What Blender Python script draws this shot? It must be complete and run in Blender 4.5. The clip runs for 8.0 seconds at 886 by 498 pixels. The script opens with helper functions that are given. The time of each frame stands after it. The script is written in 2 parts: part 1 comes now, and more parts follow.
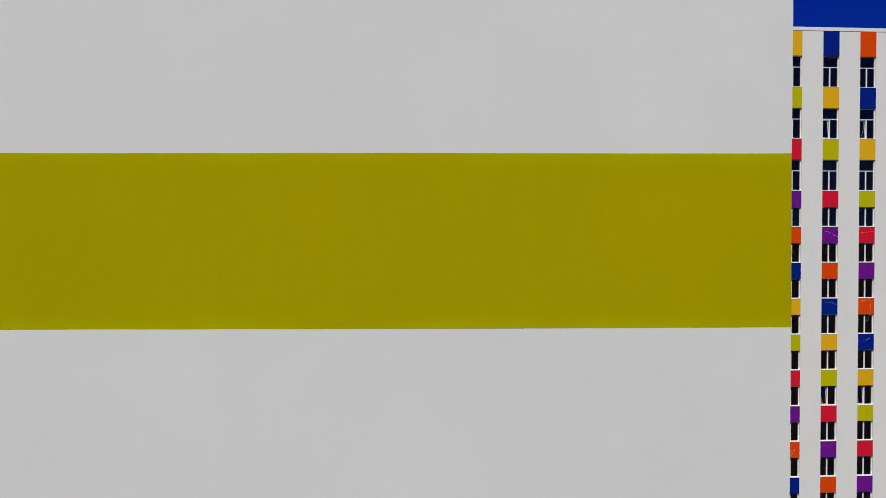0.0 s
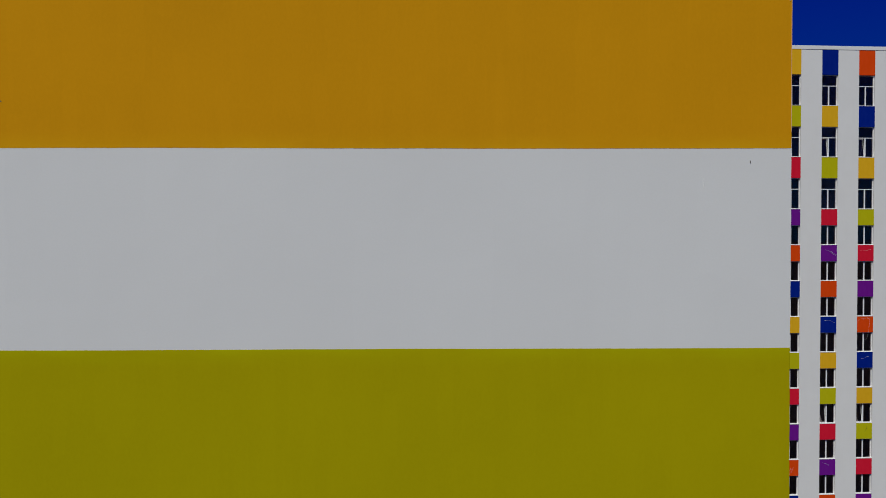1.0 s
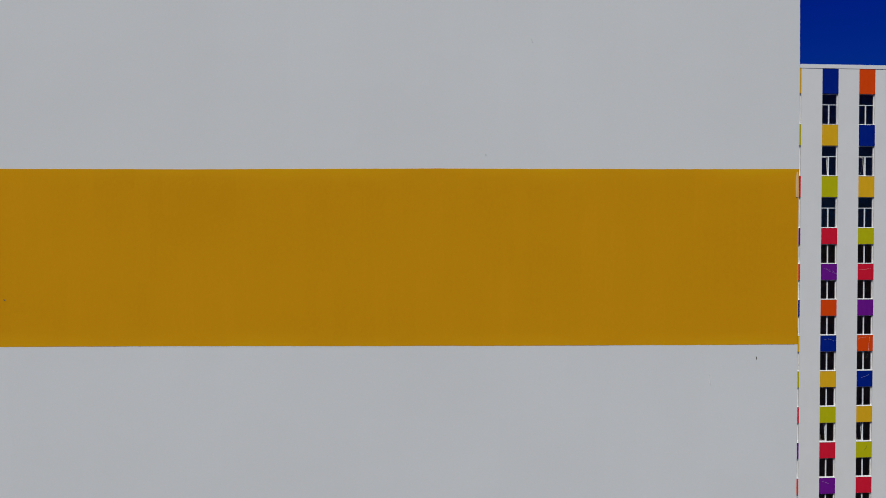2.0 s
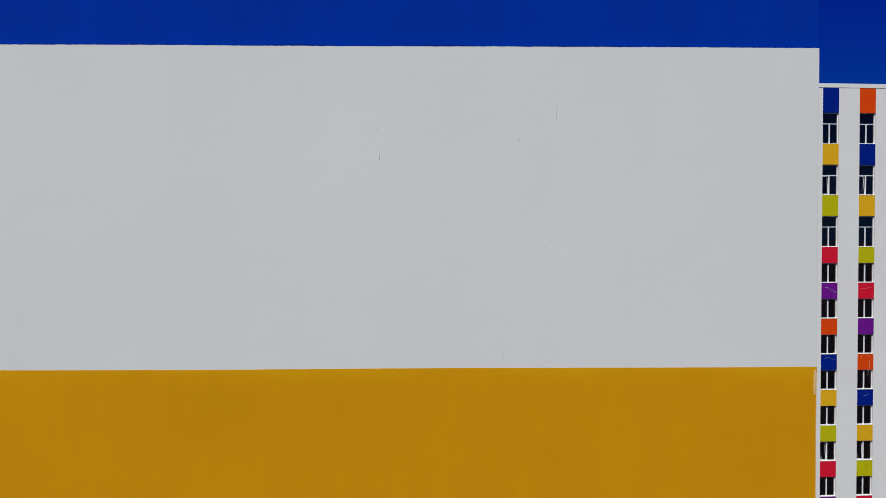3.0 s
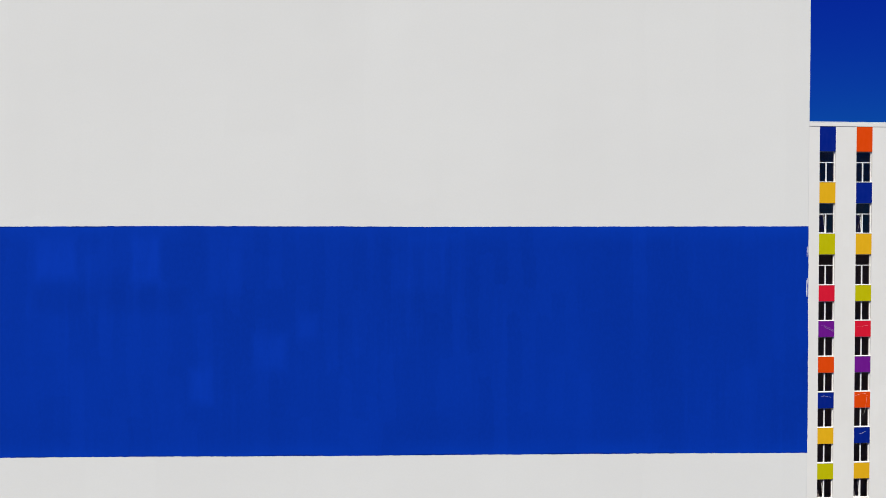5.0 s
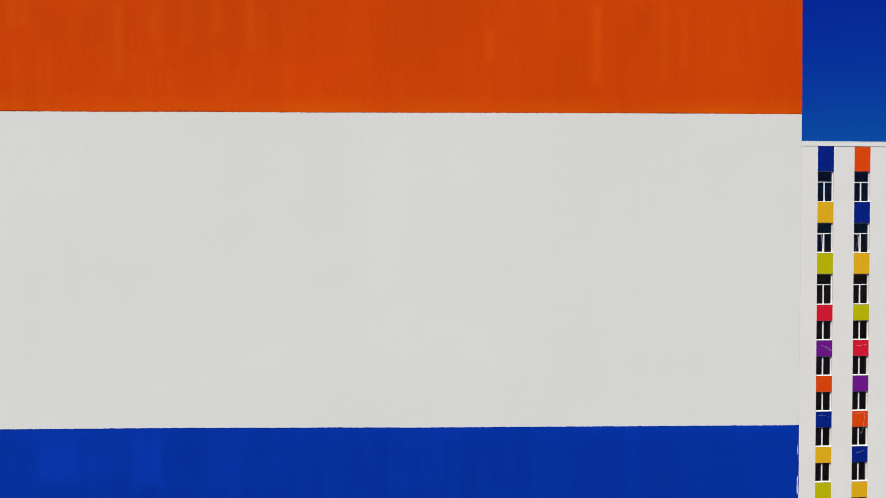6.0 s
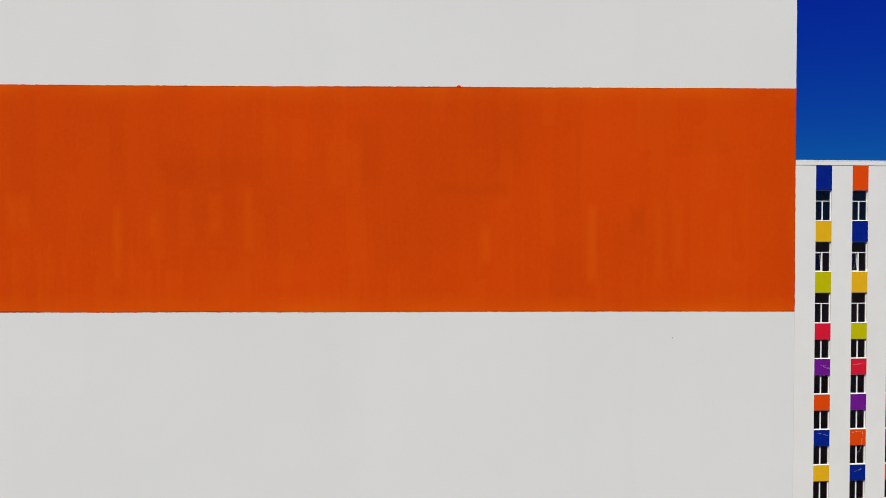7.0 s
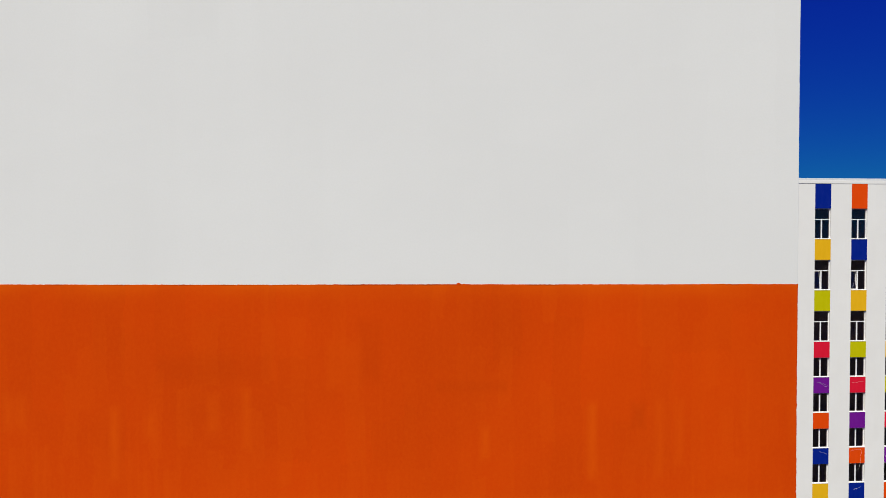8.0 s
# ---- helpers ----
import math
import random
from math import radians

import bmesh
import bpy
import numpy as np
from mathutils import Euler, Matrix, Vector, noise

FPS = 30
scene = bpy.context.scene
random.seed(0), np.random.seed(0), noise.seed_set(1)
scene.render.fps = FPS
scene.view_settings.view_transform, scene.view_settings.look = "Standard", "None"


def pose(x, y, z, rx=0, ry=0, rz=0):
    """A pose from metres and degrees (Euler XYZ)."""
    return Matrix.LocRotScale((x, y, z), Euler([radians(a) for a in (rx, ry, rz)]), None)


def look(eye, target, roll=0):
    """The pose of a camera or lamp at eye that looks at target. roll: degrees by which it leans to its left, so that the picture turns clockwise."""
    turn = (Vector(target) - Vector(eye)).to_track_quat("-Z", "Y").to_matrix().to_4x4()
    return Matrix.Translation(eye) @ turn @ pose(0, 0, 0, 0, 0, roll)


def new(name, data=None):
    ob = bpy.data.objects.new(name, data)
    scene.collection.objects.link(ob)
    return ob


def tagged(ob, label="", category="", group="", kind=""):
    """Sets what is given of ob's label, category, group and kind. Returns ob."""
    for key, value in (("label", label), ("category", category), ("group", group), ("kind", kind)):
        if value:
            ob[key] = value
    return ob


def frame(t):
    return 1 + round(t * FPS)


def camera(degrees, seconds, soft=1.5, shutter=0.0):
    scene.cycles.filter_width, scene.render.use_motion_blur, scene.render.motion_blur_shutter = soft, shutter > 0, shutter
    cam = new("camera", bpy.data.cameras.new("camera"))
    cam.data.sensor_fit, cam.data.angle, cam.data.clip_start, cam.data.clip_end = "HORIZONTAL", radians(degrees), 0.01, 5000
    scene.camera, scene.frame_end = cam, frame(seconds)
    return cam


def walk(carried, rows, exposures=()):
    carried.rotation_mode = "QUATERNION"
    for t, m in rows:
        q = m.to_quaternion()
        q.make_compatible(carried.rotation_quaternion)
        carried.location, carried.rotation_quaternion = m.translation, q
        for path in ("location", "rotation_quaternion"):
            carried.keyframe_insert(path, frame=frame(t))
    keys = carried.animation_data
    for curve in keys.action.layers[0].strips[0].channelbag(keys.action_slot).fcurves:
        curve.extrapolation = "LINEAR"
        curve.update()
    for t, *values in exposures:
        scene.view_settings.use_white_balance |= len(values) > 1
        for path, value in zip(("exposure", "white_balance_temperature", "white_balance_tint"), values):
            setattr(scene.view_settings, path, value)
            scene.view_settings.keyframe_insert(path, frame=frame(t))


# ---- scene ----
# A camera drone climbs a few metres in front of a striped gable wall; a tower of the same estate stands behind it.
cam = camera(58.4, 8.0, soft=0.9)
# seconds, x, y, z, yaw, pitch, and the lean to the left
PATH = [
    (0, -2.901, -6.32, 29.067, -0.924, -1.016, -0.051),
    (0.5, -2.906, -6.326, 29.846, -0.967, -1.018, -0.073),
    (1, -2.906, -6.325, 30.633, -0.982, -1.042, -0.056),
    (1.5, -2.908, -6.309, 31.424, -0.992, -1.066, -0.026),
    (3, -3.094, -6.232, 33.777, -1.094, -1.051, -0.019),
    (3.5, -3.106, -6.232, 34.585, -1.117, -1.057, -0.009),
    (4, -3.073, -6.217, 35.365, -1.137, -1.06, 0.002),
    (4.5, -3.047, -6.195, 36.175, -1.183, -1.053, -0.024),
    (6, -3.011, -6.288, 38.581, -1.29, -1.028, 0.011),
    (6.5, -3.01, -6.312, 39.373, -1.329, -1.029, 0.034),
    (7, -2.991, -6.321, 40.165, -1.366, -1.048, 0.059),
    (7.5, -2.983, -6.289, 40.945, -1.402, -1.062, 0.087),
    (8, -2.994, -6.253, 41.737, -1.431, -1.088, 0.079),
]
# seconds, stops, kelvin, tint: the camera darkens over the yellow bands and drifts from cool to warm
EXPOSURES = [
    (0.0, -0.30, 6630, 9.2), (0.5, -0.52, 6480, 8.8), (1.0, -0.70, 6320, 8.6), (1.5, -0.68, 6260, 8.8), (2.2, -0.56, 6290, 8.6), (3.0, -0.36, 6340, 8.8),
    (3.5, -0.25, 6400, 8.8), (4.0, -0.16, 6540, 8.4), (4.5, 0.09, 6650, 8.2), (5.2, 0.08, 6690, 8.2), (6.0, 0.03, 6730, 8.0), (6.5, -0.12, 6700, 8.0),
    (7.0, -0.03, 6730, 8.0), (7.5, 0.06, 6760, 8.0), (8.0, 0.05, 6760, 8.0),
]
walk(cam, [(t, pose(x, y, z, 90 + pitch, -roll, yaw)) for t, x, y, z, yaw, pitch, roll in PATH], EXPOSURES)

# ---------------------------------------------------------------- light
SUN_HEIGHT, SUN_SIDE = 48.0, 25.0
SKY_GREEN, SKY_BLUE = (1.75, 0.22), (0.35, 4.0)
world = bpy.data.worlds.new("sky")
scene.world = world
world.use_nodes = True
wn, wl = world.node_tree.nodes, world.node_tree.links
wn.clear()
w_out = wn.new("ShaderNodeOutputWorld")
w_back = wn.new("ShaderNodeBackground")
w_sky = wn.new("ShaderNodeTexSky")
w_tint = wn.new("ShaderNodeMix")
w_sky.sky_type = "NISHITA"
w_sky.sun_disc = False
w_sky.sun_elevation = radians(SUN_HEIGHT)
w_sky.sun_rotation = radians(180 + SUN_SIDE)
w_sky.altitude = 1500
w_sky.air_density, w_sky.dust_density, w_sky.ozone_density = 1.0, 0.1, 4.0
w_tint.data_type, w_tint.blend_type = "RGBA", "MULTIPLY"
w_tint.inputs["Factor"].default_value = 1.0
w_tint.inputs[7].default_value = (0.014, 0.27, 0.85, 1)
w_back.inputs["Strength"].default_value = 0.05
# a dry, deep-blue sky: the green falls off faster with height than the blue
w_split, w_join = wn.new("ShaderNodeSeparateColor"), wn.new("ShaderNodeCombineColor")
wl.new(w_sky.outputs[0], w_split.inputs[0])
for channel, power, scale in ((0, 1.0, 1.0), (1, SKY_GREEN[0], SKY_GREEN[1]), (2, SKY_BLUE[0], SKY_BLUE[1])):
    w_pow, w_mul = wn.new("ShaderNodeMath"), wn.new("ShaderNodeMath")
    w_pow.operation, w_mul.operation = "POWER", "MULTIPLY"
    w_pow.inputs[1].default_value, w_mul.inputs[1].default_value = power, scale
    wl.new(w_split.outputs[channel], w_pow.inputs[0])
    wl.new(w_pow.outputs[0], w_mul.inputs[0])
    wl.new(w_mul.outputs[0], w_join.inputs[channel])
wl.new(w_join.outputs[0], w_tint.inputs[6])
wl.new(w_tint.outputs[2], w_back.inputs["Color"])
wl.new(w_back.outputs[0], w_out.inputs[0])

sun = new("sun", bpy.data.lights.new("sun", "SUN"))
sun.data.energy, sun.data.angle, sun.data.color = 4.6, radians(0.53), (0.985, 0.968, 0.84)
e, a = radians(SUN_HEIGHT), radians(SUN_SIDE)
sun.matrix_world = look((-math.sin(a) * math.cos(e) * 90, -math.cos(a) * math.cos(e) * 90, math.sin(e) * 90 + 30), (0, 0, 30))


# ---------------------------------------------------------------- materials
def material(name, rough=0.8, metal=0.0):
    m = bpy.data.materials.new(name)
    m.use_nodes = True
    b = m.node_tree.nodes["Principled BSDF"]
    b.inputs["Roughness"].default_value, b.inputs["Metallic"].default_value = rough, metal
    b.inputs["Specular IOR Level"].default_value = 0.5 if rough < 0.5 else 0.03
    return m, m.node_tree.nodes, m.node_tree.links, b


def mapping(nodes, links, scale):
    co, mp = nodes.new("ShaderNodeTexCoord"), nodes.new("ShaderNodeMapping")
    mp.inputs["Scale"].default_value = scale
    links.new(co.outputs["Object"], mp.inputs["Vector"])
    return mp.outputs[0]


def noise_at(nodes, links, scale, stretch=(1, 1, 1), detail=4.0, rough=0.55):
    n = nodes.new("ShaderNodeTexNoise")
    n.inputs["Scale"].default_value, n.inputs["Detail"].default_value, n.inputs["Roughness"].default_value = scale, detail, rough
    links.new(mapping(nodes, links, stretch), n.inputs["Vector"])
    return n.outputs[0]


def ranged(nodes, links, value, lo, hi, to_lo, to_hi):
    r = nodes.new("ShaderNodeMapRange")
    for i, x in enumerate((lo, hi, to_lo, to_hi)):
        r.inputs[i + 1].default_value = x
    links.new(value, r.inputs[0])
    return r.outputs[0]


def mixed(nodes, links, factor, a, b, blend="MIX"):
    m = nodes.new("ShaderNodeMix")
    m.data_type, m.blend_type = "RGBA", blend
    for value, slot in ((factor, 0), (a, 6), (b, 7)):
        if isinstance(value, (int, float)):
            m.inputs[slot].default_value = value
        elif isinstance(value, tuple):
            m.inputs[slot].default_value = (*value[:3], 1)
        else:
            links.new(value, m.inputs[slot])
    return m.outputs[2]


def bumped(nodes, links, b, heights, strength):
    last = None
    for height, distance in heights:
        k = nodes.new("ShaderNodeBump")
        k.inputs["Strength"].default_value, k.inputs["Distance"].default_value = strength, distance
        links.new(height, k.inputs["Height"])
        if last:
            links.new(last, k.inputs["Normal"])
        last = k.outputs[0]
    links.new(last, b.inputs["Normal"])


def roller_passes(n, l, wide, tall, shift):
    """Upright oblong fields with frayed edges, each with a tone of its own, as a roller leaves them pass by pass."""
    co, split, join = n.new("ShaderNodeTexCoord"), n.new("ShaderNodeSeparateXYZ"), n.new("ShaderNodeCombineXYZ")
    brick, fray = n.new("ShaderNodeTexBrick"), n.new("ShaderNodeVectorMath")
    l.new(co.outputs["Object"], split.inputs[0])
    l.new(split.outputs[2], join.inputs[0])
    l.new(split.outputs[0], join.inputs[1])
    waver = n.new("ShaderNodeTexNoise")
    waver.inputs["Scale"].default_value, waver.inputs["Detail"].default_value, waver.inputs["Roughness"].default_value = 2.2, 7.0, 0.75
    l.new(co.outputs["Object"], waver.inputs["Vector"])
    fray.operation, fray.inputs[1].default_value, fray.inputs[2].default_value = "MULTIPLY_ADD", (0.5, 0.16, 0), (shift, shift * 0.7, 0)
    l.new(waver.outputs["Color"], fray.inputs[0])
    add = n.new("ShaderNodeVectorMath")
    l.new(join.outputs[0], add.inputs[0])
    l.new(fray.outputs[0], add.inputs[1])
    l.new(add.outputs[0], brick.inputs["Vector"])
    brick.offset, brick.offset_frequency, brick.squash, brick.squash_frequency = 0.37, 2, 1.35, 3
    for key, value in (("Scale", 1.0), ("Mortar Size", 0.0), ("Bias", 0.0), ("Brick Width", tall), ("Row Height", wide)):
        brick.inputs[key].default_value = value
    for key, value in (("Color1", 0.0), ("Color2", 1.0), ("Mortar", 0.5)):
        brick.inputs[key].default_value = (value, value, value, 1)
    grey = n.new("ShaderNodeSeparateColor")
    l.new(brick.outputs["Color"], grey.inputs[0])
    return grey.outputs[0]


def named(n, attribute):
    a = n.new("ShaderNodeAttribute")
    a.attribute_name = attribute
    return a.outputs["Fac"]


def product(n, l, a, b):
    m = n.new("ShaderNodeMath")
    m.operation = "MULTIPLY"
    l.new(a, m.inputs[0])
    l.new(b, m.inputs[1])
    return m.outputs[0]


def sandy(n, l, b):
    """Trowelled plaster: slow waves, shallow trowel marks and a sandy grain."""
    bumped(n, l, b, ((noise_at(n, l, 1.6, (1, 1, 1), 3), 0.010), (noise_at(n, l, 40, (0.8, 1, 1.25), 4, 0.65), 0.0014), (noise_at(n, l, 150, (1, 1, 1), 2), 0.0012)), 0.35)


def plaster_coat(name, base, dirt, amount):
    """White-painted plaster: faint blotches, a few rain streaks and a fine sandy grain."""
    m, n, l, b = material(name, 0.9)
    blotch = ranged(n, l, noise_at(n, l, 0.4, (1, 1, 1), 3), 0.3, 0.75, 0, amount)
    patch = ranged(n, l, roller_passes(n, l, 0.55, 1.3, 4.1), 0.0, 1.0, 0, amount * 0.35)
    streak = ranged(n, l, noise_at(n, l, 1.1, (2.0, 1, 0.2), 4), 0.5, 0.8, 0, amount * 0.4)
    grain = ranged(n, l, noise_at(n, l, 60, (1, 1, 1), 3), 0.3, 0.7, 0, amount * 0.4)
    c = mixed(n, l, blotch, base, dirt)
    for field in (patch, streak, grain):
        c = mixed(n, l, field, c, dirt)
    l.new(c, b.inputs["Base Color"])
    sandy(n, l, b)
    return m


def brushed_paint(name, dark, base, light, cut_in, passes, lapped):
    """Facade paint put on by roller in fields that overlap, with a second pass along the edges and over thin spots."""
    m, n, l, b = material(name, 0.8)
    broad = ranged(n, l, noise_at(n, l, 0.45, (1, 1, 1.2), 3, 0.5), 0.34, 0.68, 0, 1)
    c = mixed(n, l, broad, mixed(n, l, 0.45, dark, base), base)
    c = mixed(n, l, ranged(n, l, roller_passes(n, l, 0.24, 0.85, 0.3), 0.35, 1.0, 0, 0.5 * passes), c, dark)
    c = mixed(n, l, ranged(n, l, roller_passes(n, l, 0.11, 0.5, 7.7), 0.45, 1.0, 0, 0.5 * passes), c, light)
    drawn = product(n, l, ranged(n, l, noise_at(n, l, 1.0, (16, 1, 0.9), 3), 0.5, 0.72, 0, 0.8 * passes), ranged(n, l, noise_at(n, l, 0.8, (1, 1, 1.4), 3), 0.45, 0.62, 0, 1))
    c = mixed(n, l, drawn, c, light)
    fine = ranged(n, l, noise_at(n, l, 45, (1, 1, 0.6), 3), 0.4, 0.75, 0, 0.18)
    c = mixed(n, l, fine, c, light)
    frayed = ranged(n, l, noise_at(n, l, 3.0, (3, 1, 0.8), 6, 0.7), 0.3, 0.6, 0.3, 0.75)
    c = mixed(n, l, product(n, l, named(n, "second_coat"), frayed), c, light)
    c = mixed(n, l, product(n, l, named(n, "thin_coat"), frayed), c, dark)
    edge = product(n, l, named(n, "cut_in"), ranged(n, l, noise_at(n, l, 1.2, (0.8, 1, 2), 4), 0.35, 0.65, 0.1, 0.8))
    c = mixed(n, l, edge, c, cut_in)
    lap = product(n, l, named(n, "lap"), ranged(n, l, noise_at(n, l, 2.5, (1, 1, 0.2), 4), 0.48, 0.64, 0, lapped))
    c = mixed(n, l, lap, c, tuple(x * 0.4 for x in dark))
    l.new(c, b.inputs["Base Color"])
    sandy(n, l, b)
    return m


def panel_paint(name, base):
    """Painted spandrel of the tower, a little uneven from panel to panel."""
    m, n, l, b = material(name, 0.6)
    info = n.new("ShaderNodeObjectInfo")
    c = mixed(n, l, ranged(n, l, noise_at(n, l, 2.0, (1.5, 1, 0.5), 4), 0.35, 0.7, 0, 0.18), base, tuple(min(1, x * 1.25 + 0.02) for x in base))
    c = mixed(n, l, ranged(n, l, info.outputs["Random"], 0, 1, 0, 0.16), c, tuple(x * 0.75 for x in base))
    l.new(c, b.inputs["Base Color"])
    bumped(n, l, b, ((noise_at(n, l, 40, (1, 1, 1), 3), 0.002),), 0.3)
    return m


def plain(name, base, rough=0.6, metal=0.0, vary=0.12):
    m, n, l, b = material(name, rough, metal)
    c = mixed(n, l, ranged(n, l, noise_at(n, l, 3.0, (1, 1, 1), 4), 0.3, 0.7, 0, vary), base, tuple(x * 0.6 for x in base))
    l.new(c, b.inputs["Base Color"])
    return m


YELLOW, GREEN, RED = (0.655, 0.298, 0.004), (0.410, 0.350, 0.0004), (0.66, 0.010, 0.035)
PURPLE, ORANGE, BLUE = (0.15, 0.008, 0.25), (0.65, 0.057, 0.002), (0.0003, 0.032, 0.37)
CYCLE = [("yellow", YELLOW), ("lime green", GREEN), ("red", RED), ("purple", PURPLE), ("orange", ORANGE), ("blue", BLUE)]

gable_white = plaster_coat("gable_plaster", (0.74, 0.745, 0.74), (0.66, 0.66, 0.655), 0.5)
tower_white = plaster_coat("tower_plaster", (0.79, 0.785, 0.77), (0.70, 0.69, 0.67), 0.4)
# the tower's fields were painted with other batches of yellow, green, blue and orange
BATCHES = {"yellow": (0.74, 0.41, 0.012), "lime green": (0.49, 0.46, 0.003), "blue": (0.0004, 0.014, 0.22), "orange": (0.72, 0.062, 0.003)}
panel_mats = [panel_paint("panel_" + n.replace(" ", "_"), BATCHES.get(n, c)) for n, c in CYCLE]


def tones(c, d, u):
    return tuple(x * d for x in c), c, tuple(min(1, x * u + 0.001) for x in c)


band_mats = []
for n, c in CYCLE:
    strong = c in (BLUE, ORANGE)          # thin, drawn-out coats; the yellow and the green cover evenly
    dark, base, light = tones(c, 0.72 if strong else 0.86, 1.30 if c == BLUE else 1.12)
    if c == ORANGE:
        light = (c[0] * 1.06, c[1] * 1.55, c[2] * 1.5)
    cut_in = (c[0] * 1.08, min(1, c[1] * (1.8 if c == ORANGE else 1.25)), c[2] * 1.2)
    band_mats.append(brushed_paint("band_" + n.replace(" ", "_"), dark, base, light, cut_in, 0.3 if strong else 0.2, 0.6 if strong else 0.0))
pvc = plain("window_pvc", (0.86, 0.86, 0.86), 0.35, 0, 0.05)
sill_mat = plain("sill_sheet", (0.82, 0.82, 0.81), 0.45, 0, 0.1)
cap_mat = plain("cap_sheet", (0.62, 0.64, 0.65), 0.4, 0, 0.15)
roof_mat = plain("roof_felt", (0.10, 0.10, 0.105), 0.9, 0, 0.4)
# rooms toned dark: part of the indoor shade is put into this colour
inside_mat = plain("darkened_room", (0.235, 0.18, 0.195), 0.9, 0, 0.25)
curtain_mat = plain("pale_cloth", (0.7, 0.68, 0.66), 0.9, 0, 0.2)
cable_mat = plain("cable_sheath", (0.75, 0.74, 0.76), 0.5, 0, 0.1)
dark_cable_mat = plain("dark_cable_sheath", (0.09, 0.08, 0.03), 0.5, 0, 0.1)
scuff_mat = plain("dark_scuff", (0.16, 0.15, 0.14), 0.9, 0, 0.3)
faint_mat = plain("faint_scuff", (0.72, 0.72, 0.71), 0.9, 0, 0.3)
peach_mat = plain("bare_undercoat", (0.78, 0.55, 0.30), 0.8, 0, 0.2)
fresh_white = plain("fresh_white_paint", (0.80, 0.80, 0.79), 0.8, 0, 0.08)


def make_glass():
    m, n, l, b = material("window_glass")
    n.remove(b)
    mix, tr, gl = n.new("ShaderNodeMixShader"), n.new("ShaderNodeBsdfTransparent"), n.new("ShaderNodeBsdfGlossy")
    lean, steep, gloss = n.new("ShaderNodeLayerWeight"), n.new("ShaderNodeMath"), n.new("ShaderNodeMath")
    tr.inputs["Color"].default_value = (0.93, 0.91, 0.93, 1)
    gl.inputs["Roughness"].default_value = 0.02
    gl.inputs["Color"].default_value = (0.95, 0.80, 0.70, 1)
    # 4 per cent straight on, all of it at a grazing angle
    lean.inputs["Blend"].default_value = 0.5
    steep.operation, steep.inputs[1].default_value = "POWER", 5.0
    gloss.operation, gloss.inputs[1].default_value, gloss.inputs[2].default_value = "MULTIPLY_ADD", 0.96, 0.04
    l.new(lean.outputs["Facing"], steep.inputs[0])
    l.new(steep.outputs[0], gloss.inputs[0])
    l.new(gloss.outputs[0], mix.inputs[0])
    l.new(tr.outputs[0], mix.inputs[1])
    l.new(gl.outputs[0], mix.inputs[2])
    l.new(mix.outputs[0], n["Material Output"].inputs[0])
    return m


glass = make_glass()


# ---------------------------------------------------------------- mesh helpers
def box(bm, x0, y0, z0, x1, y1, z1, bevel=0.0):
    made = bmesh.ops.create_cube(bm, size=1, matrix=Matrix.Translation(((x0 + x1) / 2, (y0 + y1) / 2, (z0 + z1) / 2)) @ Matrix.Diagonal((x1 - x0, y1 - y0, z1 - z0, 1)))
    if bevel:
        edges = {ed for v in made["verts"] for ed in v.link_edges}
        bmesh.ops.bevel(bm, geom=list(edges), offset=bevel, segments=1, affect="EDGES")


def mesh_of(name, bm, mat):
    me = bpy.data.meshes.new(name)
    bm.to_mesh(me)
    bm.free()
    me.materials.append(mat)
    return me


def part(name, bm, mat, parent, label="", at=None):
    """Links a bmesh, or a mesh that several pieces share, as one object under its parent."""
    me = mesh_of(name, bm, mat) if isinstance(bm, bmesh.types.BMesh) else bm
    ob = new(name, me)
    ob.parent = parent
    if at is not None:
        ob.matrix_basis = at
    return tagged(ob, label)


def boxes(*rows, bevel=0.0):
    bm = bmesh.new()
    for r in rows:
        box(bm, *r, bevel=bevel)
    return bm


def ring(x0, y0, z0, x1, y1, z1, side, top, foot):
    """A rectangular frame in one piece: its outer box, and the width of its stiles, head and foot."""
    bm = bmesh.new()
    loops = []
    for y in (y0, y1):
        for a, b, c, d in ((x0, z0, x1, z1), (x0 + side, z0 + foot, x1 - side, z1 - top)):
            loops.append([bm.verts.new((x, y, z)) for x, z in ((a, b), (c, b), (c, d), (a, d))])
    fo, fi, bo, bi = loops
    for k in range(4):
        j = (k + 1) % 4
        bm.faces.new((fo[k], fo[j], fi[j], fi[k]))
        bm.faces.new((bi[k], bi[j], bo[j], bo[k]))
        bm.faces.new((fo[k], bo[k], bo[j], fo[j]))
        bm.faces.new((fi[k], fi[j], bi[j], bi[k]))
    bmesh.ops.recalc_face_normals(bm, faces=bm.faces[:])
    bmesh.ops.bevel(bm, geom=bm.edges[:], offset=0.006, segments=1, affect="EDGES")
    return bm


def wobble(s, seed, *waves):
    """A hand-made unevenness along s: the sum of noise waves of (length, height)."""
    return sum(h * noise.noise((s / w, seed * 7.3, w)) for w, h in waves)


def tube(points, radius, sides=6):
    bm = bmesh.new()
    rings = []
    for i, p in enumerate(points):
        p0, p1 = Vector(points[max(0, i - 1)]), Vector(points[min(len(points) - 1, i + 1)])
        turn = (p1 - p0).to_track_quat("Z", "Y").to_matrix()
        rings.append([bm.verts.new(Vector(p) + turn @ Vector((math.cos(k * math.tau / sides) * radius, math.sin(k * math.tau / sides) * radius, 0))) for k in range(sides)])
    for ra, rb in zip(rings, rings[1:]):
        for k in range(sides):
            bm.faces.new((ra[k], ra[(k + 1) % sides], rb[(k + 1) % sides], rb[k]))
    bm.faces.new(rings[0][::-1])
    bm.faces.new(rings[-1])
    return bm


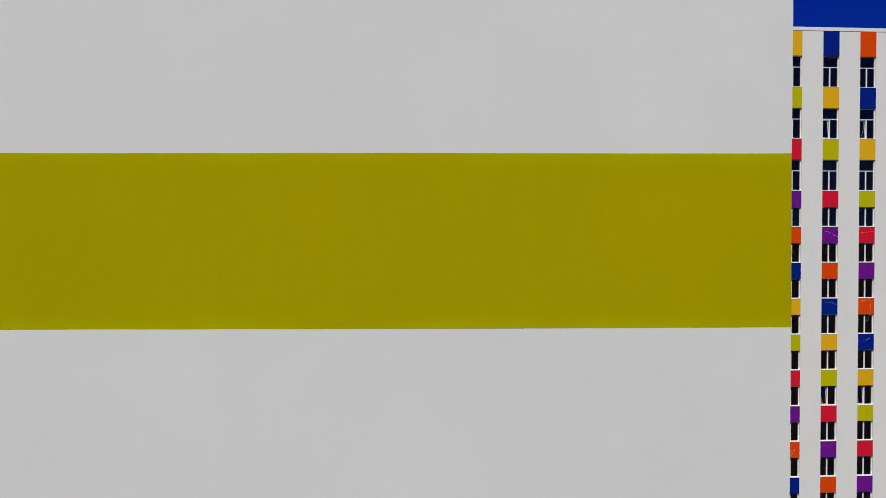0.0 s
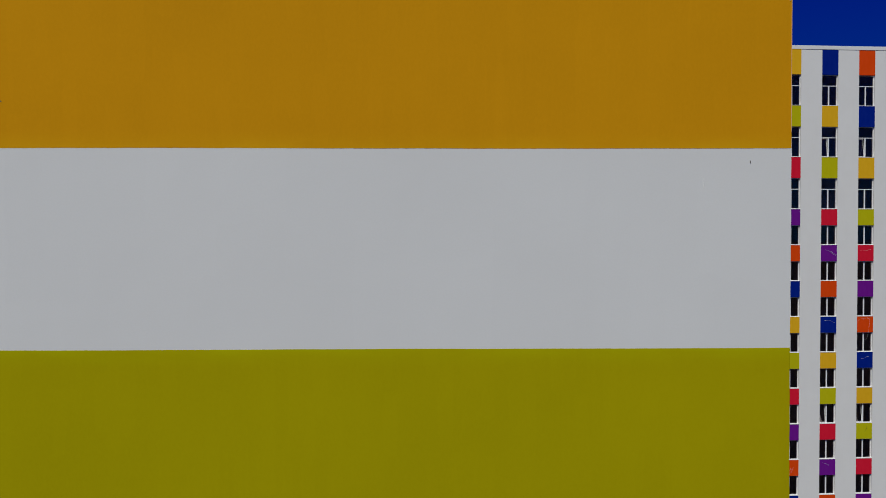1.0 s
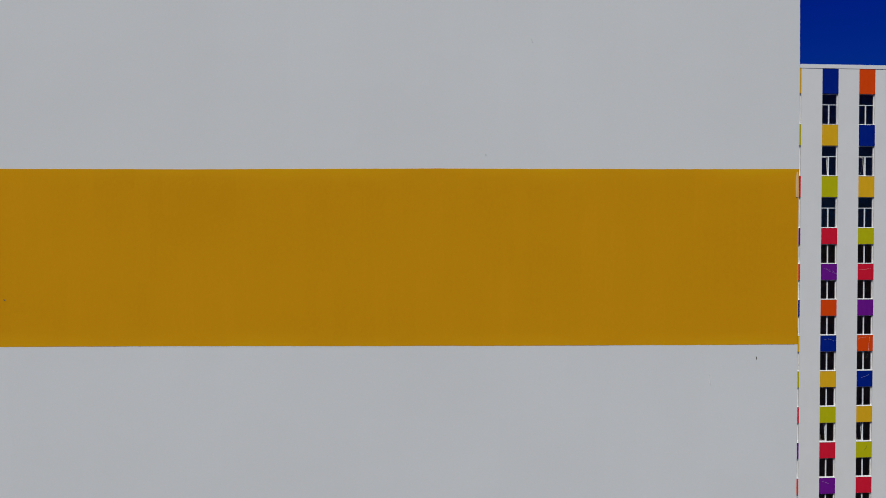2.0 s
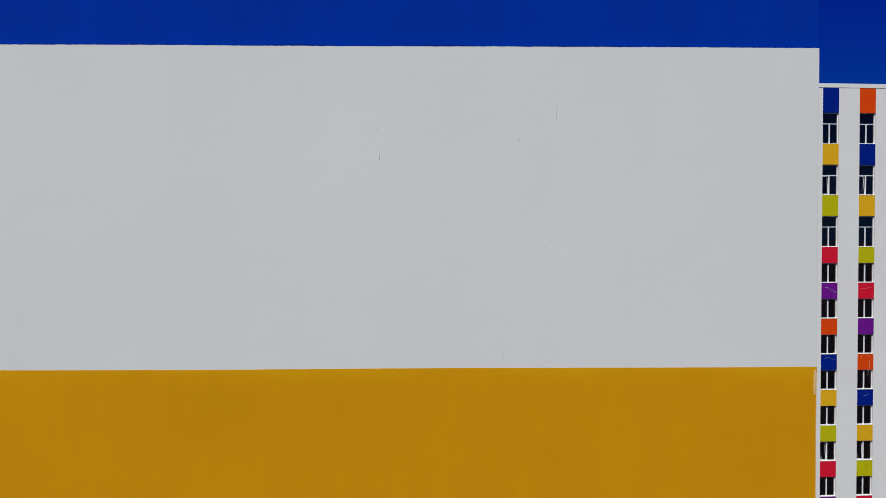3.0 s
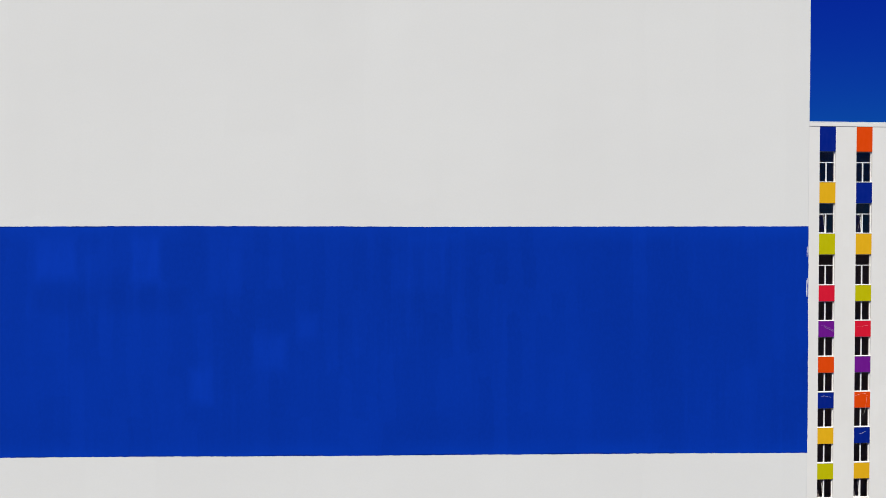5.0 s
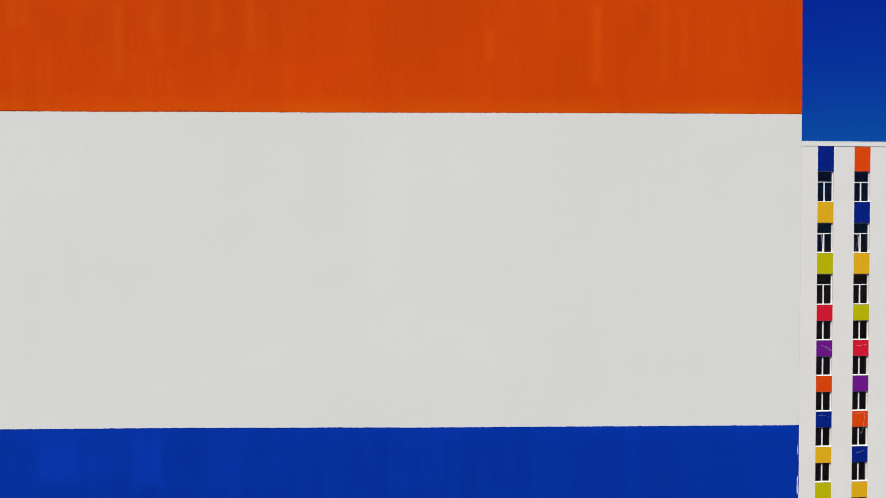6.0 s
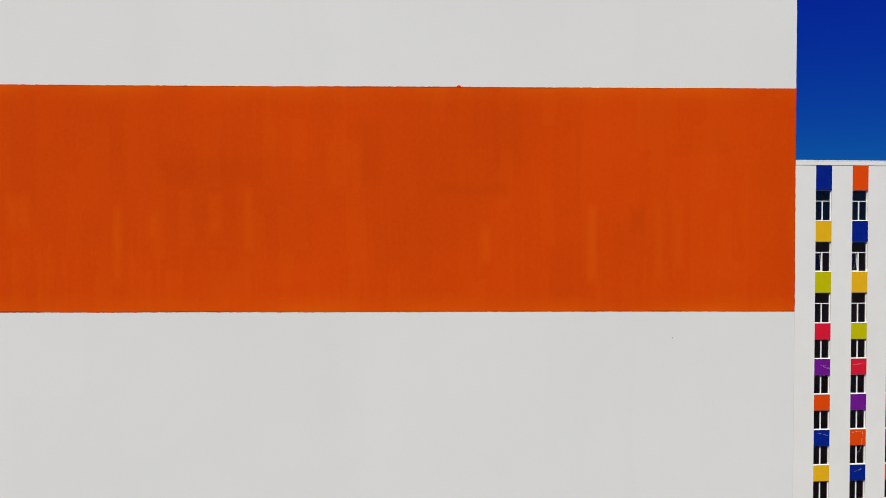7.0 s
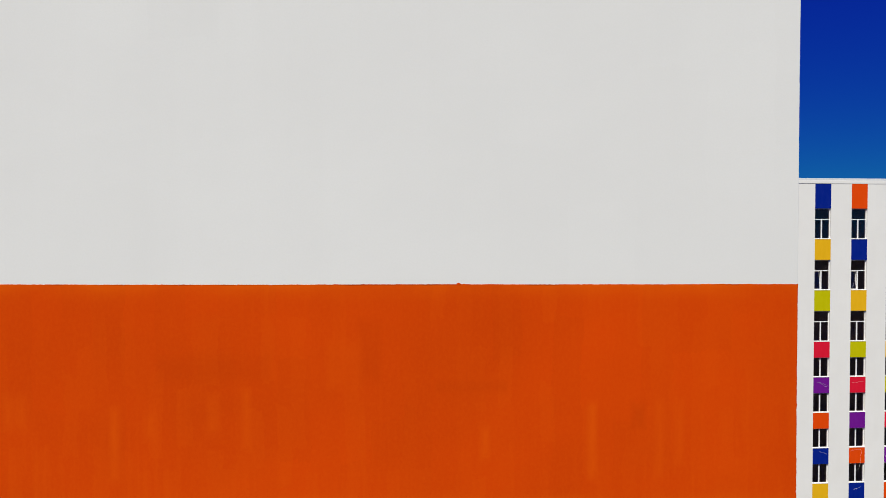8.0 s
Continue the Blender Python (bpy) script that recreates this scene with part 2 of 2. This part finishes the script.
# ---------------------------------------------------------------- storeys, the same on both buildings
# Three tall storeys on top, then storeys of 3.0 m: z of the coloured field's top, its height.
FIELDS = [(45.98, 2.12), (41.34, 1.80), (37.05, 1.80)] + [(32.72 - 3.0 * i, 1.40) for i in range(10)]
TOWER_FIELDS = [(z + 0.02, tall - 0.045) for z, tall in FIELDS]
TOP, CAP = 46.0, 46.50

# ---------------------------------------------------------------- ground
bm = bmesh.new()
bmesh.ops.create_grid(bm, x_segments=8, y_segments=8, size=3000)
asphalt, n, l, b = material("asphalt", 0.95)
l.new(mixed(n, l, ranged(n, l, noise_at(n, l, 0.15, (1, 1, 1), 8), 0.3, 0.7, 0, 1), (0.04, 0.04, 0.042), (0.075, 0.073, 0.07)), b.inputs["Base Color"])
bumped(n, l, b, ((noise_at(n, l, 60, (1, 1, 1), 3), 0.006),), 0.5)
tagged(new("ground", mesh_of("ground", bm, asphalt)), "grey asphalt yard round the buildings", "ground", kind="structure")


# ---------------------------------------------------------------- the gable
def arris(z):
    """How far the gable's right-hand corner wavers at a height."""
    return wobble(z, 1, (1.4, 0.005), (0.16, 0.0012), (0.05, 0.0014))


def uneven_wall(width, height, thick, step):
    """A wall slab whose right-hand arris wavers a little, as trowelled plaster does."""
    bm = bmesh.new()
    rows = []
    for i in range(int(height / step) + 1):
        z = min(height, i * step)
        x = arris(z)
        rows.append([bm.verts.new(p) for p in ((-width, 0, z), (x - 0.004, 0, z), (x - 0.001, 0.001, z), (x, 0.004, z), (x, thick, z), (-width, thick, z))])
    for ra, rb in zip(rows, rows[1:]):
        for k in range(6):
            bm.faces.new((ra[k], ra[(k + 1) % 6], rb[(k + 1) % 6], rb[k]))
    bm.faces.new(rows[0][::-1])
    bm.faces.new(rows[-1])
    return bm


def in_field(x, z, field, soft=0.06):
    """How far a spot lies inside an oblong field whose edges fade out."""
    x0, z0, x1, z1, _ = field
    inside = min(x - x0, x1 - x, (z - z0) * 0.6, (z1 - z) * 0.6) / soft
    return max(0.0, min(1.0, 0.5 + inside))


def gable_band(z_top, tall, width, seed, ragged, fields):
    """A painted band as a thin coat that laps round the corner, its upper and lower edges cut in by hand."""
    nx, nz, proud = 1000, 48, -0.0015
    bm = bmesh.new()
    cut, lap, second, thin = (bm.verts.layers.float.new(k) for k in ("cut_in", "lap", "second_coat", "thin_coat"))
    waves = ((2.4, 0.006), (0.5, 0.0018), (0.12, 0.0018 * ragged), (0.05, 0.0022 * ragged), (0.027, 0.0028 * ragged))
    heights = [0, 0.006 / tall, 0.012 / tall] + [0.02 / tall + (1 - 0.04 / tall) * j / nz for j in range(nz + 1)] + [1 - 0.012 / tall, 1 - 0.006 / tall, 1]
    grid = []
    for v in heights:
        row = []
        for i in range(nx + 3):
            x = -width + min(i / nx, 1) * width
            lo, hi = z_top - tall + wobble(x, seed, *waves), z_top + wobble(x, seed + 40, *waves)
            z = lo + (hi - lo) * v
            y = proud
            if i >= nx:
                end = arris(z) + wobble(z, seed + 80, (0.22, 0.002), (0.05, 0.004 * ragged))
                x, y = ((end - 0.004, proud), (end + 0.001, 0.001), (end + 0.003, 0.05))[i - nx]
            vert = bm.verts.new((x, y, z))
            edge = min(z - lo, hi - z)
            vert[cut] = max(0.0, 1 - edge / 0.16) ** 1.5
            vert[lap] = 1.0 if edge < 0.009 else 0.0
            for field in fields:
                layer = second if field[4] > 0 else thin
                vert[layer] = max(vert[layer], abs(field[4]) * in_field(x, z, field))
            row.append(vert)
        grid.append(row)
    for ra, rb in zip(grid, grid[1:]):
        for i in range(nx + 2):
            bm.faces.new((ra[i], ra[i + 1], rb[i + 1], rb[i]))
    # the coat's edge runs back into the wall
    rims = [grid[0], grid[-1][::-1], [r[0] for r in grid][::-1], [r[-1] for r in grid]]
    for rim in rims:
        back = [bm.verts.new((v.co.x, v.co.y + 0.008, v.co.z)) for v in rim]
        for i in range(len(rim) - 1):
            bm.faces.new((rim[i + 1], rim[i], back[i], back[i + 1]))
    return bm


def daub(points, widths, proud=0.005, seed=0):
    """A flat stroke of paint through the points (x, z), uneven along its sides."""
    bm = bmesh.new()
    way = smooth([(x, 0, z) for x, z in points], 8)
    rows = []
    for i, p in enumerate(way):
        t = i / (len(way) - 1)
        k = min(int(t * (len(widths) - 1)), len(widths) - 2)
        w = widths[k] + (widths[k + 1] - widths[k]) * (t * (len(widths) - 1) - k)
        a, b = w / 2 * (1 + wobble(i, seed, (3.1, 0.35))), w / 2 * (1 + wobble(i, seed + 9, (3.1, 0.35)))
        rows.append([bm.verts.new(q) for q in ((p.x - a, 0.002, p.z), (p.x - a * 0.8, -proud, p.z), (p.x + b * 0.8, -proud, p.z), (p.x + b, 0.002, p.z))])
    for ra, rb in zip(rows, rows[1:]):
        for k in range(3):
            bm.faces.new((ra[k], ra[k + 1], rb[k + 1], rb[k]))
    bm.faces.new(rows[0])
    bm.faces.new(rows[-1][::-1])
    bmesh.ops.recalc_face_normals(bm, faces=bm.faces[:])
    return bm


def smooth(points, steps=6):
    """A rounded way through the points."""
    ps = [Vector(p) for p in points]
    out = []
    for i in range(len(ps) - 1):
        p0, p1, p2, p3 = ps[max(0, i - 1)], ps[i], ps[i + 1], ps[min(len(ps) - 1, i + 2)]
        for k in range(steps):
            t = k / steps
            out.append(0.5 * ((2 * p1) + (p2 - p0) * t + (2 * p0 - 5 * p1 + 4 * p2 - p3) * t * t + (3 * p1 - p0 - 3 * p2 + p3) * t ** 3))
    return out + [ps[-1]]


# fields where the coat was gone over once more (above 0) or lies thin (below 0): x and z of two corners, and how much
BLUE_FIELDS = [
    (-6.05, 36.64, -5.74, 36.98, 0.8), (-5.74, 36.68, -5.33, 36.94, 0.3), (-5.33, 36.62, -5.10, 36.97, 0.8), (-4.88, 35.67, -4.70, 35.93, 0.7), (-4.38, 35.93, -4.12, 36.20, 0.55),
    (-4.03, 36.18, -3.88, 36.35, 0.5), (-4.73, 36.53, -4.47, 37.00, 0.35), (-6.08, 36.38, -4.91, 36.57, -0.4), (-3.29, 36.55, -2.85, 37.01, 0.3),
]
ORANGE_FIELDS = [
    (-6.27, 40.21, -6.10, 40.47, 0.45), (-5.44, 39.81, -5.39, 40.35, 0.8), (-5.18, 40.13, -5.10, 40.32, 0.6), (-4.69, 40.17, -4.60, 40.47, 0.5), (-4.41, 40.05, -4.36, 40.50, 0.7),
    (-3.75, 40.52, -3.48, 40.89, 0.32), (-3.49, 40.56, -3.33, 41.05, -0.3), (-2.53, 39.97, -2.48, 40.19, 1.0), (-1.67, 39.80, -1.62, 40.38, 1.0), (-1.33, 40.20, -1.23, 40.38, -0.6),
    (-1.13, 39.82, -1.08, 40.41, 0.5), (-0.97, 39.91, -0.92, 40.41, 0.5), (-2.88, 40.51, -2.34, 40.55, -0.6), (-5.08, 40.57, -4.20, 40.77, -0.35),
]


def gable_building():
    width, deep = 12.0, 14.0
    ob = tagged(new("apartment_building"), "white plastered apartment block with hand-painted coloured bands on its gable", "building")
    part("gable_wall", uneven_wall(width, TOP, 0.35, 0.025), gable_white, ob, "windowless white plastered gable wall")
    for row in ((-0.36, 0.352, 0, -0.012, deep, TOP), (-width, 0.352, 0, -width + 0.35, deep, TOP), (-width + 0.352, deep - 0.35, 0, -0.362, deep, TOP)):
        part("wall", boxes(row), gable_white, ob, "plain white plastered wall")
    part("roof", boxes((-width + 0.352, 0.352, TOP - 0.5, -0.362, deep - 0.352, TOP - 0.2)), roof_mat, ob, "flat dark felt roof")
    for row in ((-width - 0.04, -0.05, TOP, 0.04, 0.4, TOP + 0.06), (-0.4, 0.402, TOP, 0.04, deep - 0.402, TOP + 0.06), (-width - 0.04, 0.402, TOP, -width + 0.4, deep - 0.402, TOP + 0.06), (-width - 0.04, deep - 0.4, TOP, 0.04, deep + 0.04, TOP + 0.06)):
        part("parapet_cap", boxes(row, bevel=0.008), cap_mat, ob, "folded sheet-metal cap")
    for k, row in enumerate((1, 2, 3, 4)):
        z, tall = FIELDS[row]
        tall -= 0.008 if row == 1 else 0
        colour = (row + 3) % 6
        paint = CYCLE[colour][0]
        fields = {"blue": BLUE_FIELDS, "orange": ORANGE_FIELDS}.get(paint, [])
        part("painted_band", gable_band(z, tall, width, 3 + k, 0.75 if fields else 0.3, fields), band_mats[colour], ob, paint + " hand-painted band with uneven brushed edges")
    # bare spots by the corner and small knocks in the plaster
    part("bare_spot", daub([(-0.014, 32.70), (-0.019, 32.62), (-0.018, 32.50)], (0.008, 0.016, 0.017, 0.012), 0.006, 1), peach_mat, ob, "pale bare streak in the yellow paint")
    part("bare_spot", daub([(-0.004, 32.68), (-0.005, 32.2), (-0.004, 31.8), (-0.003, 31.45)], (0.002, 0.0045, 0.003, 0.0045, 0.002), 0.005, 7), peach_mat, ob, "thin pale bare line down the corner")
    part("bare_spot", daub([(-0.012, 36.64), (-0.015, 36.58), (-0.014, 36.49)], (0.002, 0.008, 0.005, 0.010, 0.003), 0.004, 2), fresh_white, ob, "white bare spot in the blue paint")
    part("bare_spot", daub([(-0.013, 36.89), (-0.015, 36.81)], (0.001, 0.004, 0.001), 0.004, 3), fresh_white, ob, "thin white bare streak in the blue paint")
    part("paint_blob", daub([(-2.715, 41.334), (-2.715, 41.351)], (0.045, 0.035, 0.014), 0.003, 6), band_mats[4], ob, "blob of orange paint on the edge")
    for x, z, w, h, deep_mark in (
        (-0.333, 31.214, 0.007, 0.026, True), (-0.706, 31.04, 0.006, 0.08, False), (-6.285, 31.688, 0.016, 0.012, True), (-2.085, 34.75, 0.006, 0.12, False), (-2.135, 33.735, 0.010, 0.034, False),
        (-2.385, 34.53, 0.006, 0.05, False), (-3.49, 34.60, 0.005, 0.045, False), (-3.475, 34.40, 0.005, 0.07, False), (-2.50, 32.83, 0.005, 0.006, True), (-0.991, 39.337, 0.005, 0.006, True),
    ):
        part("scuff", daub([(x - w * 0.3, z + h / 2), (x + w * 0.1, z), (x + w * 0.3, z - h / 2)], (w * 0.4, w, w * 0.4), 0.0036, int(z * 7)), scuff_mat if deep_mark else faint_mat, ob, "small dark knock in the plaster" if deep_mark else "faint upright scratch in the plaster")
    return ob


gable = gable_building()


# ---------------------------------------------------------------- the tower
OPENING, PITCH, RECESS = 1.40, 3.214, 0.15
FIRST = 29.82 - 31 - PITCH          # left side of the first column of windows
LEFT, RIGHT, DEEP = -12.0, 17.0, 14.0


def window_kit(tall):
    """The meshes of a window, its foot at z = 0 and its left side at x = 0, y into the room."""
    w, f, y0, y1, mid, half = OPENING, 0.055, RECESS, RECESS + 0.07, OPENING / 2 - 0.035, 0.050
    low = 1.57 if tall > 2 else tall - f
    kit = {"frame": mesh_of("window", ring(0, y0, 0, w, y1, tall, f, f, 0.048), pvc)}
    kit["mullion"] = mesh_of("mullion", boxes((mid - half, y0 + 0.003, 0.048, mid + half, y1, low), bevel=0.006), pvc)
    if tall > 2:
        kit["transom"] = mesh_of("transom", boxes((f, y0 + 0.002, low, w - f, y1, low + 0.06), bevel=0.006), pvc)
    y = RECESS + 0.03
    spans = [(f, mid - half, 0.048, low), (mid + half, w - f, 0.048, low)]
    if tall > 2:
        spans.append((f, w - f, low + 0.06, tall - f))
    kit["panes"] = [mesh_of("pane", boxes((a - 0.01, y, c - 0.01, b + 0.01, y + 0.012, d + 0.01)), glass) for a, b, c, d in spans]
    sill = bmesh.new()
    box(sill, 0.002, -0.02, -0.012, w - 0.002, RECESS - 0.002, 0.004)
    for v in sill.verts:
        if v.co.y > 0 and v.co.z > 0:
            v.co.z += 0.025
    kit["sill"] = mesh_of("sill", sill, sill_mat)
    a, b, tip = 0.0, mid - half - f, low - 0.07
    kit["sash"] = mesh_of("tilted_sash", ring(a, 0, 0, b, 0.05, tip, 0.03, 0.03, 0.03), pvc)
    kit["sash_pane"] = mesh_of("pane", boxes((0.04, 0.02, 0.04, b - 0.04, 0.03, tip - 0.04)), glass)
    return kit


def curtain_mesh(w, h):
    """A short pale curtain in folds."""
    bm = bmesh.new()
    rows = []
    for j in range(7):
        t = j / 6
        rows.append([bm.verts.new((i / 24 * w * (0.55 + 0.45 * (1 - t) ** 1.5), 0.03 * math.sin(i * 1.3), h * t)) for i in range(25)])
    for ra, rb in zip(rows, rows[1:]):
        for i in range(24):
            bm.faces.new((ra[i], ra[i + 1], rb[i + 1], rb[i]))
    bmesh.ops.solidify(bm, geom=bm.faces[:], thickness=0.004)
    return mesh_of("curtain", bm, curtain_mat)


def tower_building():
    ob = tagged(new("apartment_building"), "white apartment tower with columns of windows and multicoloured spandrels", "building")
    ob.matrix_world = pose(31, 59.44, 0, 0, 0, 3.5)
    columns = [FIRST + c * PITCH - (0.09 if c == 3 else 0.01) for c in range(4)]
    foot_top = TOWER_FIELDS[-1][0] - TOWER_FIELDS[-1][1] - 1.6
    part("foot_wall", boxes((LEFT, 0, 0, RIGHT, 0.35, foot_top)), tower_white, ob, "plain white plastered foot of the front")
    for a, b in zip([LEFT] + [x + OPENING for x in columns], columns + [RIGHT]):
        part("pier", boxes((a, 0, foot_top, b, 0.35, TOP)), tower_white, ob, "white plastered pier between window columns")
    for row in ((LEFT, 0.352, 0, LEFT + 0.35, DEEP, TOP), (RIGHT - 0.35, 0.352, 0, RIGHT, DEEP, TOP), (LEFT + 0.352, DEEP - 0.35, 0, RIGHT - 0.352, DEEP, TOP)):
        part("wall", boxes(row), tower_white, ob, "plain white plastered wall")
    # slabs and partition added behind the panes, in the darkened room colour
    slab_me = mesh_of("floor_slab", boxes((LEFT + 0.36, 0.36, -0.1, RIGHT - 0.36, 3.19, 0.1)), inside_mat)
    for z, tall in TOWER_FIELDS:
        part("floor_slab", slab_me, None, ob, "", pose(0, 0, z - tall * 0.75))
    part("partition", boxes((LEFT + 0.36, 3.2, 0, RIGHT - 0.36, 3.4, TOP - 0.6)), inside_mat, ob, "plain inner partition, darkened to back the windows")
    part("roof", boxes((LEFT + 0.352, 0.352, TOP - 0.5, RIGHT - 0.352, DEEP - 0.352, TOP - 0.2)), roof_mat, ob, "flat dark felt roof")
    part("frieze", boxes((LEFT - 0.03, -0.035, TOP, RIGHT + 0.03, 0.33, TOP + 0.27), bevel=0.01), tower_white, ob, "white frieze under the roof edge")
    part("parapet_cap", boxes((LEFT, 0.70, TOP - 0.2, RIGHT, 1.0, CAP), bevel=0.015), cap_mat, ob, "pale sheet-metal parapet set back on the roof")
    kits, fields = {True: window_kit(2.5), False: window_kit(1.6)}, {}
    tilted = {(1, 1): 6.0, (2, 1): 7.0, (1, 8): 6.0, (2, 8): 5.5}
    cloth = curtain_mesh(0.34, 0.55)
    for c, x in enumerate(columns):
        for r, (z, tall) in enumerate(TOWER_FIELDS):
            colour = (r - c) % 6
            if (tall, colour) not in fields:
                fields[(tall, colour)] = mesh_of("spandrel_panel", boxes((0.0005, -0.004, -tall, OPENING - 0.0005, 0.35, 0)), panel_mats[colour])
            part("spandrel_panel", fields[(tall, colour)], None, ob, CYCLE[colour][0] + " painted spandrel", pose(x, 0, z))
            foot = TOWER_FIELDS[r + 1][0] if r + 1 < len(TOWER_FIELDS) else foot_top
            gap = z - tall - foot
            kit = kits[gap > 2]
            win = part("window", kit["frame"], None, ob, "white plastic window with dark glass", pose(x, 0, foot))
            win.scale.z = gap / (2.5 if gap > 2 else 1.6)
            part("mullion", kit["mullion"], None, win)
            if gap > 2:
                part("transom", kit["transom"], None, win)
            part("sill", kit["sill"], None, win, "white sheet sill")
            if (c, r) in tilted:
                at = pose(0.055, RECESS + 0.03, 0.065, -tilted[(c, r)], 0, 0)
                part("tilted_sash", kit["sash"], None, win, "white sash tilted inwards", at)
                part("pane", kit["sash_pane"], None, win, "tilted pane", at)
            for me in kit["panes"][(c, r) in tilted:]:
                part("pane", me, None, win)
            if r == 8 and c in (1, 2):
                part("curtain", cloth, None, win, "short pale curtain", pose(0.10, RECESS + 0.24, 0.05))
    return ob, columns


tower, columns = tower_building()


# loose cables that hang over the tower's coloured fields: column, row, the way as (across, down) from the field's top left
CABLES = [
    (1, 4, [(0.27, 0.40), (0.6, 0.46), (1.0, 0.62), (1.36, 0.84)], cable_mat),
    (1, 4, [(0.62, 0.56), (0.95, 0.72), (1.33, 0.90)], cable_mat),
    (2, 4, [(0.2, 0.5), (0.55, 0.52), (0.95, 0.42), (1.25, 0.40)], cable_mat),
    (1, 6, [(0.3, 0.36), (0.6, 0.32), (0.95, 0.40), (1.25, 0.52)], cable_mat),
    (2, 6, [(0.1, 0.36), (0.35, 0.24), (1.05, 0.20), (1.06, 0.7), (1.0, 1.38), (0.85, 1.85), (0.62, 2.0)], cable_mat),
    (2, 7, [(0.42, 0.58), (0.75, 0.50), (1.05, 0.36)], cable_mat),
    (1, 10, [(0.22, 0.3), (0.5, 0.36), (0.88, 0.52)], cable_mat),
    (0, 10, [(0.95, 0.6), (0.8, 0.95), (0.55, 1.3)], cable_mat),
    (0, 10, [(0.72, 0.72), (0.55, 1.0), (0.32, 1.34)], cable_mat),
    (3, 6, [(0.1, 0.9), (0.25, 0.55), (0.45, 0.3)], cable_mat),
    (2, 1, [(0.15, 4.1), (0.28, 3.6), (0.42, 2.9)], cable_mat),
    (2, 9, [(0.96, 0.30), (0.88, 0.55), (0.74, 0.74)], dark_cable_mat),
]


for c, r, way, mat in CABLES:
    z = TOWER_FIELDS[r][0]
    pts = smooth([(columns[c] + x, -0.0105 if mat == dark_cable_mat else -0.0075, z - d) for x, d in way])
    cable = new("cable", mesh_of("cable", tube(pts, 0.0075 if mat == dark_cable_mat else 0.0042), mat))
    cable.matrix_world = tower.matrix_world
    tagged(cable, "thin dark loose cable on a coloured spandrel" if mat == dark_cable_mat else "thin pale loose cable on a coloured spandrel", "cable", "loose cables on the tower")
